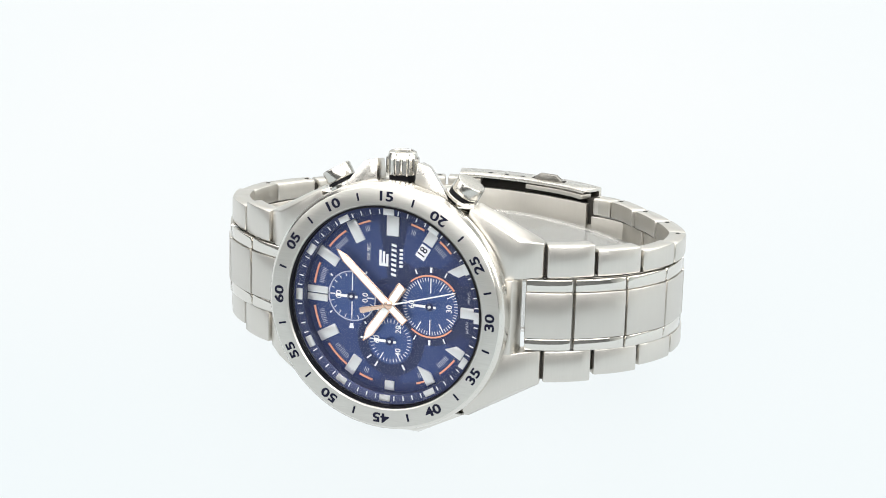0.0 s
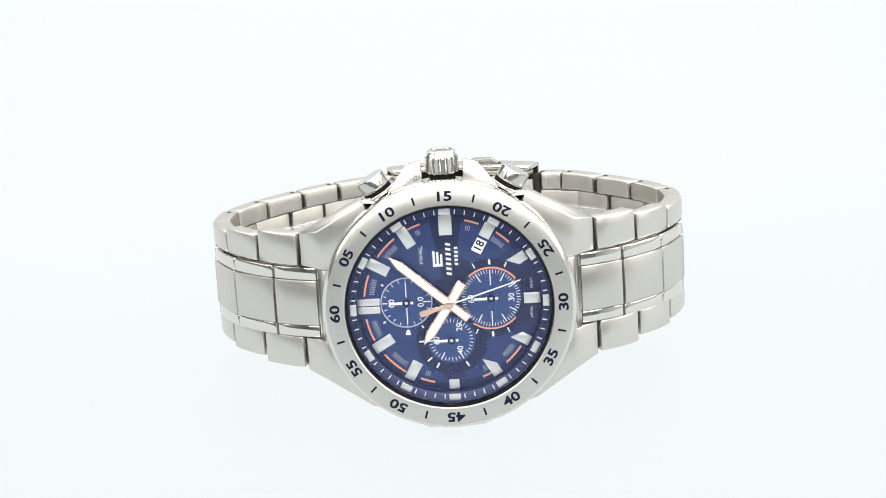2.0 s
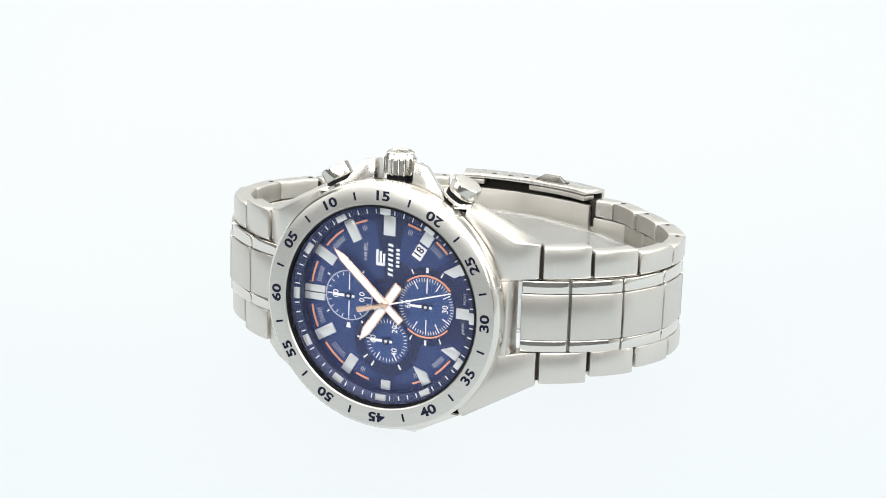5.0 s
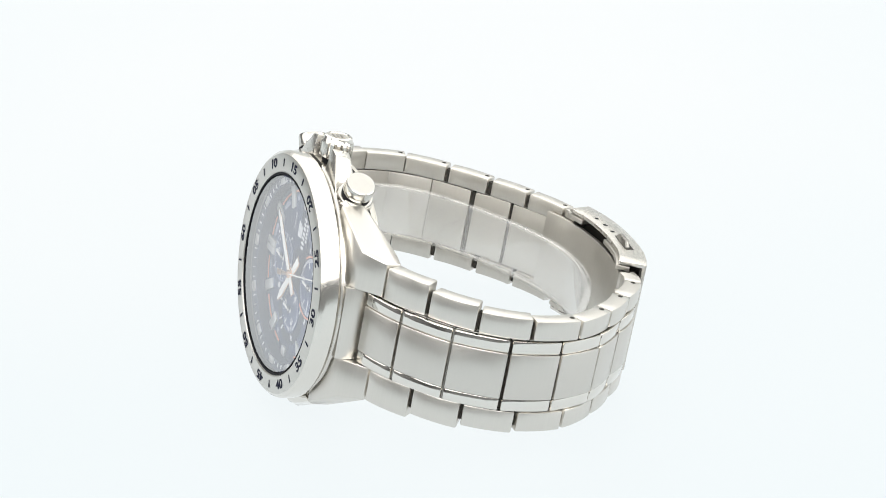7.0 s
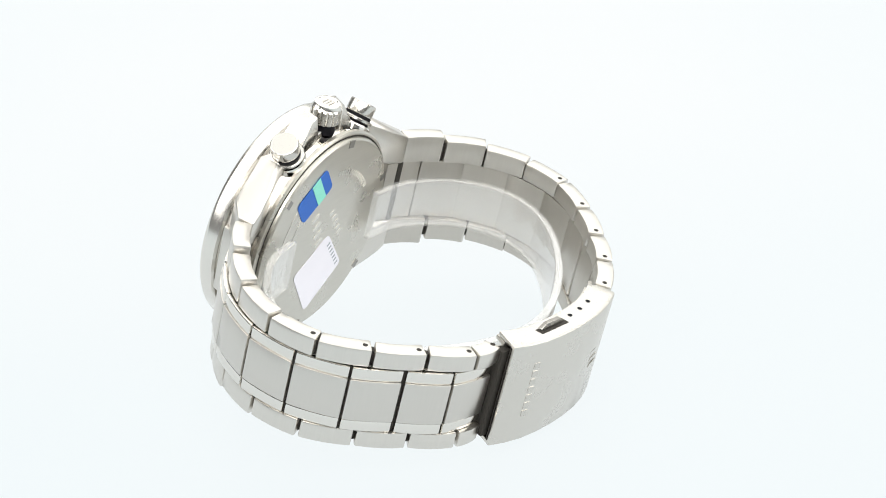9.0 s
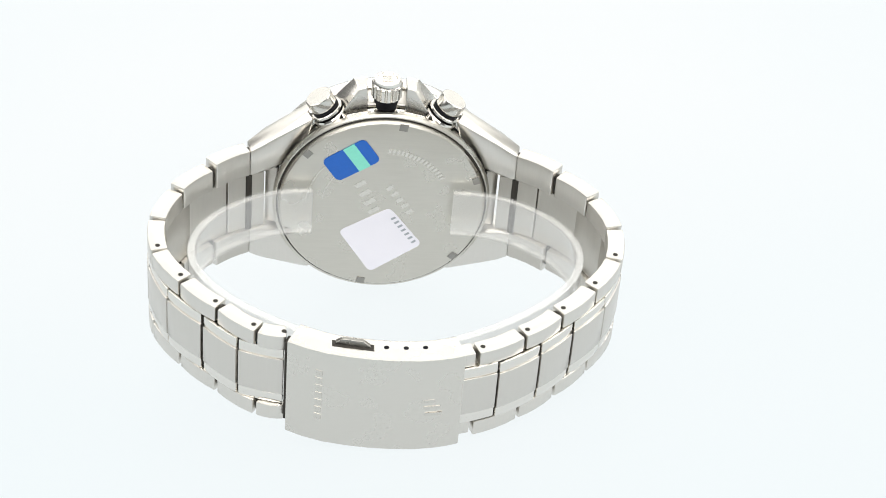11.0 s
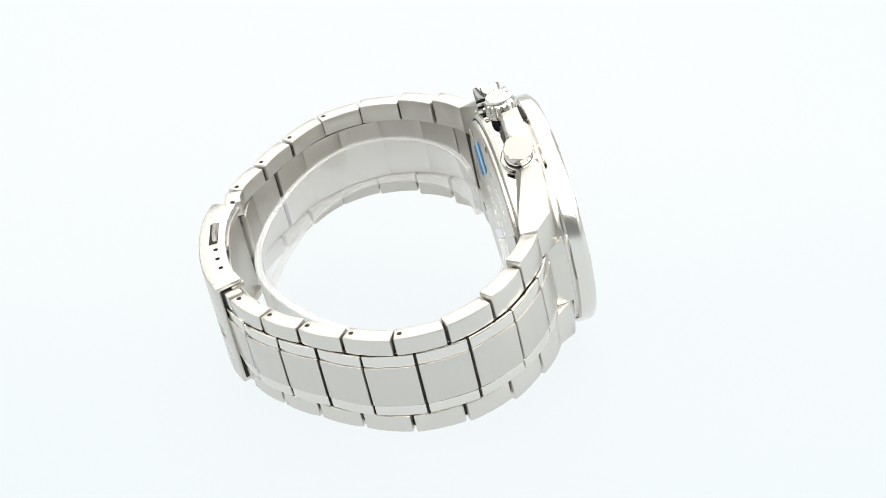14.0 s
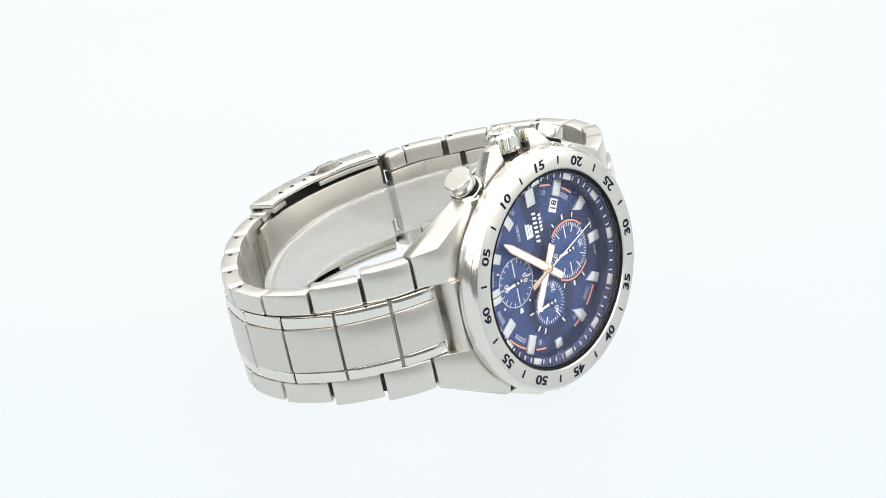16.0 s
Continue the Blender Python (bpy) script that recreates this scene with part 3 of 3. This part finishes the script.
def pushers():
    for sx in (1, -1):
        axis = Vector((sx * 0.5, 0, 0.866))
        c = (0, 7.7, 0)
        cap = [(0, 23.2), (2.4, 23.2), (2.58, 23.4), (2.62, 23.6), (2.62, 25.4), (2.55, 25.6), (2.4, 25.7), (0, 25.72)]
        cap = part("pusher", lathe(cap, 64, c, axis), PUSHER, watch, "round polished steel chronograph pusher")
        part("seat_ring", lathe([(2.6, 20.2), (3.35, 20.2), (3.35, 21.3), (3.15, 21.6), (2.6, 21.65)], 64, c, axis, closed=True), POLISHED, cap)
        part("flange", lathe([(2.3, 22.0), (2.95, 22.0), (3.18, 22.15), (3.18, 22.55), (3.0, 22.7), (2.3, 22.75)], 64, c, axis, closed=True), PUSHER, cap)
        # black rings between flange and cap, darker than the steel beside them
        for low, high in ((21.6, 22.05), (22.72, 23.22)):
            part("dark_ring", lathe([(2.0, low), (2.62, low), (2.62, high), (2.0, high)], 64, c, axis, closed=True), BLACK, cap)


CENTRE_JOINTS = [(23.1, 7.6), (31.2, 11.2), (38.75, 17.6), (43.25, 26.6), (43.4, 36.3), (39.6, 45.4), (33.1, 52.3), (26.7, 58.5), (18.9, 63.6)]
SIDE_JOINTS = [(26.2, 9.4), (33.7, 14.6), (39.9, 21.3), (43.2, 30.0), (42.3, 39.3), (37.0, 47.4), (30.3, 54.2), (23.4, 60.0), (16.5, 63.2)]


def bend(p, q, gap, bulge):
    """Points of a link's outer line from joint to joint, with a gap at each end and a little bulge outwards."""
    a, b = Vector(p), Vector(q)
    way = (b - a).normalized()
    out = Vector((way.y, -way.x))
    if out.dot(a - Vector((0, 36))) < 0:
        out = -out
    a, b = a + way * gap, b - way * gap
    return [a, a.lerp(b, 0.25) + out * bulge * 0.75, a.lerp(b, 0.5) + out * bulge, a.lerp(b, 0.75) + out * bulge * 0.75, b]


def mirrored(points, sx):
    return [(sx * p[0], p[1]) for p in points]


def inset(points, depth):
    mid = Vector((0, 36))
    done = []
    for i, p in enumerate(points):
        way = Vector(points[min(i + 1, len(points) - 1)]) - Vector(points[max(i - 1, 0)])
        side = Vector((-way.y, way.x)).normalized()
        if side.dot(mid - Vector(p)) < 0:
            side = -side
        done.append(Vector(p) + side * depth)
    return done


OUTER_EDGE = (12.3, 11.3, 10.5, 10.15, 10.0, 9.9, 9.85, 9.8)


def middle_link(line, name="centre_link"):
    """A brushed block between two polished strips that slope away a little."""
    link = part(name, strip(line, -4.25, 4.0, 1.5, 0.2), CENTRE_STEEL, watch, "brushed steel middle link")
    for z0, z1 in ((4.06, 6.35), (-6.45, -4.31)):
        part("polished_strip", strip(inset(line, 0.18), z0, z1, 1.3, 0.26), POLISHED, link, "polished steel strip")
    darken_inside(part("link_plate", strip(inset(line, 1.4), -6.45, 6.35, 1.6, 0.2), BRUSHED, link, "wrist side of the link, shade put into its steel"))
    return link


def darken_inside(ob):
    """Wrist-facing sides get darker steel: the loop's inner shade put into the colour."""
    ob.data.materials.append(INNER_SHADED)
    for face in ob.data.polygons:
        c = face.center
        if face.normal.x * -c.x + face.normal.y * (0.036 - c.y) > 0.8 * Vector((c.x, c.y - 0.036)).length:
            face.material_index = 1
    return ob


def slide(ob, dz):
    ob.location.z = dz * MM
    return ob


def along(joints, sx):
    """The band hangs a little askew: its joints creep on towards the clasp on the 12 o'clock half and back on the other."""
    done = []
    for i, p in enumerate(joints[:-1]):
        way = (Vector(joints[i + 1]) - Vector(p)).normalized()
        done.append(tuple(Vector(p) + way * (-0.07 * i if sx > 0 else min(0.6, 0.15 * i))))
    return done


def bracelet():
    for sx in (1, -1):
        centre = along(CENTRE_JOINTS, sx) + [CENTRE_JOINTS[-1] if sx > 0 else (18.4, 63.9)]
        side = along(SIDE_JOINTS, sx) + [SIDE_JOINTS[-1] if sx > 0 else (14.3, 64.7)]
        for i, (p, q) in enumerate(zip(centre, centre[1:])):
            if sx > 0 and i == 7:
                q = (18.8, 60.9)
            link = slide(middle_link(mirrored(bend(p, q, (0.30, 0.20, 0.25)[i % 3], 0.30), sx)), -0.02 * i)
            if i:
                spot = mirrored([inset([p, q], 1.6)[0]], sx)[0]
                # dark pin added behind the joint, so the gap reads as shade
                part("gap_shade_pin", lathe([(0, -6.3), (0.8, -6.3), (0.8, 6.2), (0, 6.2)], 16, (spot[0], spot[1], 0), (0, 0, 1)), DARK_STEEL if i < 3 else GAP_SHADE, link)
        for i, (p, q) in enumerate(zip(side, side[1:])):
            outer = OUTER_EDGE[i]
            if sx > 0 and i == 7:
                q = (18.3, 60.9)
            line = mirrored(inset(bend(p, q, 0.28, 0.4), -0.3), sx)
            for sz in (1, -1):
                z = sorted((sz * 6.55, sz * outer))
                link = slide(darken_inside(part("side_link", strip(line, z[0], z[1], 3.2, 0.34), BRUSHED, watch, "satin steel outer link")), -0.02 * i)
                spot = mirrored([inset([p, q], 1.5)[0]], sx)[0]
                if i:
                    z = sorted((sz * 6.6, sz * (outer - 0.7)))
                    # same dark filler behind the outer link's joint, for its shade
                    part("gap_shade_pin", lathe([(0, z[0]), (0.7, z[0]), (0.7, z[1]), (0, z[1])], 14, (spot[0], spot[1], 0), (0, 0, 1)), GAP_SHADE, link)
                if i >= 3 and sz > 0:
                    a, b = Vector(line[0]), Vector(line[-1])
                    spot = inset([a.lerp(b, 0.86), b], 1.35)[0]
                    part("pin_hole", lathe([(0, outer - 0.3), (0.46, outer - 0.3), (0.46, outer + 0.02), (0.36, outer + 0.025), (0.36, outer + 0.01), (0, outer + 0.01)], 20, (spot.x, spot.y, 0), (0, 0, 1)), GAP_SHADE, link)


CLASP_LINE = [(18.6, 63.6), (15.5, 65.2), (12.0, 66.5), (8.0, 67.4), (4.0, 68.0), (0.0, 68.3), (-4.0, 68.3), (-7.5, 67.9), (-10.0, 67.35), (-12.1, 66.7)]


def clasp():
    end = slide(middle_link([(-18.2, 64.0), (-15.0, 65.2), (-11.5, 66.2)], "end_link"), 0.3)
    # dark pin added to shade the gap before the clasp
    part("gap_shade_pin", lathe([(0, -6.3), (1.2, -6.3), (1.2, 6.2), (0, 6.2)], 16, (-18.4, 62.0, 0), (0, 0, 1)), GAP_SHADE, end)
    for sz in (1, -1):
        z = sorted((sz * 6.55, sz * 9.4))
        slide(part("end_link", strip([(-13.9, 65.0), (-11.0, 65.8)], z[0], z[1], 3.0, 0.2), BRUSHED, watch, "brushed steel link end in the clasp"), 0.3)
    cover = part("clasp_cover", strip(CLASP_LINE, -10.6, 10.46, 0.8, 0.32), CLASP_STEEL, watch, "brushed steel folding clasp cover")
    slide(cover, 0.35)
    for sz in (1, -1):
        z = sorted((sz * 9.7, sz * 10.5))
        edge = part("clasp_flange", strip(inset(CLASP_LINE, 0.3), z[0], z[1], 4.9, 0.22), SATIN_EDGE, cover, "satin steel clasp side")
        for u, y, hollow in ((13.2, 62.9, False), (1.6, 64.9, True), (-1.75, 65.0, True), (-5.1, 64.8, True), (-8.6, 64.5, False)):
            # hollow ones are flat black discs: the hole's shade is colour
            part("adjust_hole", lathe([(0, 10.2), (0.46, 10.2), (0.46, 10.515), (0.34, 10.52), (0.34, 10.51), (0, 10.51)], 20, (u, y, 0), (0, 0, sz)), BLACK if hollow else SATIN_EDGE, edge)
        if sz < 0:
            continue
        slot = [(x, y, z) for x, y in ((10.9, 64.75), (3.7, 66.0), (3.7, 64.3), (10.9, 63.1)) for z in (10.1, 10.54)]
        part("button_slot", hull(slot, 0.05), GAP_SHADE, edge)
        pts = [(x, y, z) for x, y in ((10.3, 64.15), (4.3, 65.2), (4.3, 64.3), (10.3, 63.25)) for z in (10.0, 10.8)]
        pts += [(x, y, 11.75) for x, y in ((9.1, 64.3), (5.6, 64.95), (5.6, 64.15), (9.1, 63.5))]
        part("release_button", hull(pts, 0.2, 3), DARK_STEEL, cover, "small steel release button")
    for span in (CLASP_LINE[:5], CLASP_LINE[-3:]):
        for z0, z1 in ((8.7, 9.55), (-9.55, -8.7)):
            part("inner_wall", strip(inset(span, 3.0), z0, z1, 2.6, 0.1), INNER_SHADED, cover)
    # near-black sheet added under the cover for the cavity's shade
    part("clasp_shade", strip(inset(CLASP_LINE, 0.85), -9.65, 9.65, 0.25), GAP_SHADE, cover)
    part("fold_blade", strip([(17.2, 60.0), (14.0, 61.2), (7.0, 63.0), (0.0, 63.7), (-7.0, 63.4), (-13.0, 61.9), (-16.0, 60.4)], -8.4, 8.2, 0.8, 0.15), INNER_SHADED, watch, "curved steel folding blade")
    part("blade_hinge", lathe([(0, -7.0), (1.1, -7.0), (1.1, 7.0), (0, 7.0)], 20, (-15.2, 61.2, 0), (0, 0, 1)), INNER_SHADED, watch)
    # dark filler block that makes the clasp's open end look shaded
    part("clasp_gap_shade", hull([(x, y, z) for x, y in ((18.9, 61.9), (16.6, 62.6), (16.6, 60.6), (18.3, 59.9)) for z in (-9.0, 9.0)], 0.2), GAP_SHADE, watch)
    part("blade_hook", lathe([(0, -4.0), (0.8, -4.0), (0.8, 4.0), (0, 4.0)], 20, (17.6, 60.4, 0), (0, 0, 1)), INNER_SHADED, watch)
    # maker's marks pressed into the cover, as plain bars
    for i in range(7):
        z = -5.2 + i * 1.7
        part("pressed_bar", strip([(13.6, 65.98), (12.4, 66.42)], z, z + 1.2, 0.1), EMBOSSED, cover)
    for k, (x0, x1) in enumerate(((-8.6, -5.6), (-8.2, -5.2), (-7.6, -4.8))):
        z = -2.4 + k * 1.5
        line = [(x1, 68.23), ((x0 + x1) / 2, 68.13), (x0, 67.86)]
        part("pressed_bar", strip(line, z, z + 0.7, 0.1), EMBOSSED, cover)


def cuff():
    """Clear plastic display band inside the bracelet."""
    half = [(13.4, 13.6), (19.5, 14.0), (25.2, 16.2), (30.4, 19.8), (34.2, 24.2), (36.4, 29.6), (36.3, 35.0), (34.0, 40.4), (29.8, 45.4), (24.0, 50.0), (17.5, 54.0), (10.0, 57.2), (3.4, 58.8)]
    line = half + [(-x, y) for x, y in half[::-1]]
    # round off the line
    rounded = [line[0]]
    for a, b in zip(line, line[1:]):
        a, b = Vector(a), Vector(b)
        rounded += [tuple(a.lerp(b, 0.25)), tuple(a.lerp(b, 0.75))]
    line = rounded + [line[-1]]

    def bent(name, z0, z1, offset, thick, mat, bevel):
        bm = strip([tuple(p) for p in inset(line, offset)], z0, z1, thick, bevel)
        ob = part(name, bm, mat)
        ob.visible_shadow = False
        return ob

    band = bent("display_band", -4.7, 4.7, 0.0, 1.2, PLASTIC, 0.0)
    # beads added to draw the bright lines that light leaves along both edges
    for z0, z1 in ((4.72, 5.2), (-5.2, -4.72)):
        bent("rim", z0, z1, -0.15, 1.5, PLASTIC_RIM, 0.2).parent = band
    tagged(band, "clear plastic display band curled inside the steel bracelet", "display band")
    return band


case()
caseback_details()
bezel()
glass()
dial()
subdials()
main_hands()
crown()
pushers()
bracelet()
clasp()
band = cuff()

# the watch turns on its table: seconds and degrees
TURNS = [(0, -23.99), (0.5, -16.63), (1, -10.03), (1.5, -5.19), (2, -1.50), (2.5, -1.39), (3, -1.90), (3.2, -3.20), (3.55, -5.88), (3.9, -9.35), (4.25, -13.58),
         (4.6, -18.55), (4.95, -24.21), (5.3, -30.53), (5.5, -34.35), (6, -45.28), (6.5, -56.52), (7, -70.14), (7.5, -83.12), (8, -97.06), (8.5, -110.06),
         (9, -124.13), (9.5, -137.61), (10, -151.08), (10.5, -164.56), (11, -178.04), (11.5, -191.52), (12, -205.72), (12.5, -218.84), (13, -233.01),
         (13.5, -245.94), (14, -259.99), (14.5, -273.02), (15, -287.30), (15.5, -300.43), (16, -313.38)]


def motions():
    rows = [(t, pose(0, 0, 0, 0, 0, a) @ REST) for t, a in TURNS]
    walk(watch, rows)
    walk(band, rows)


motions()
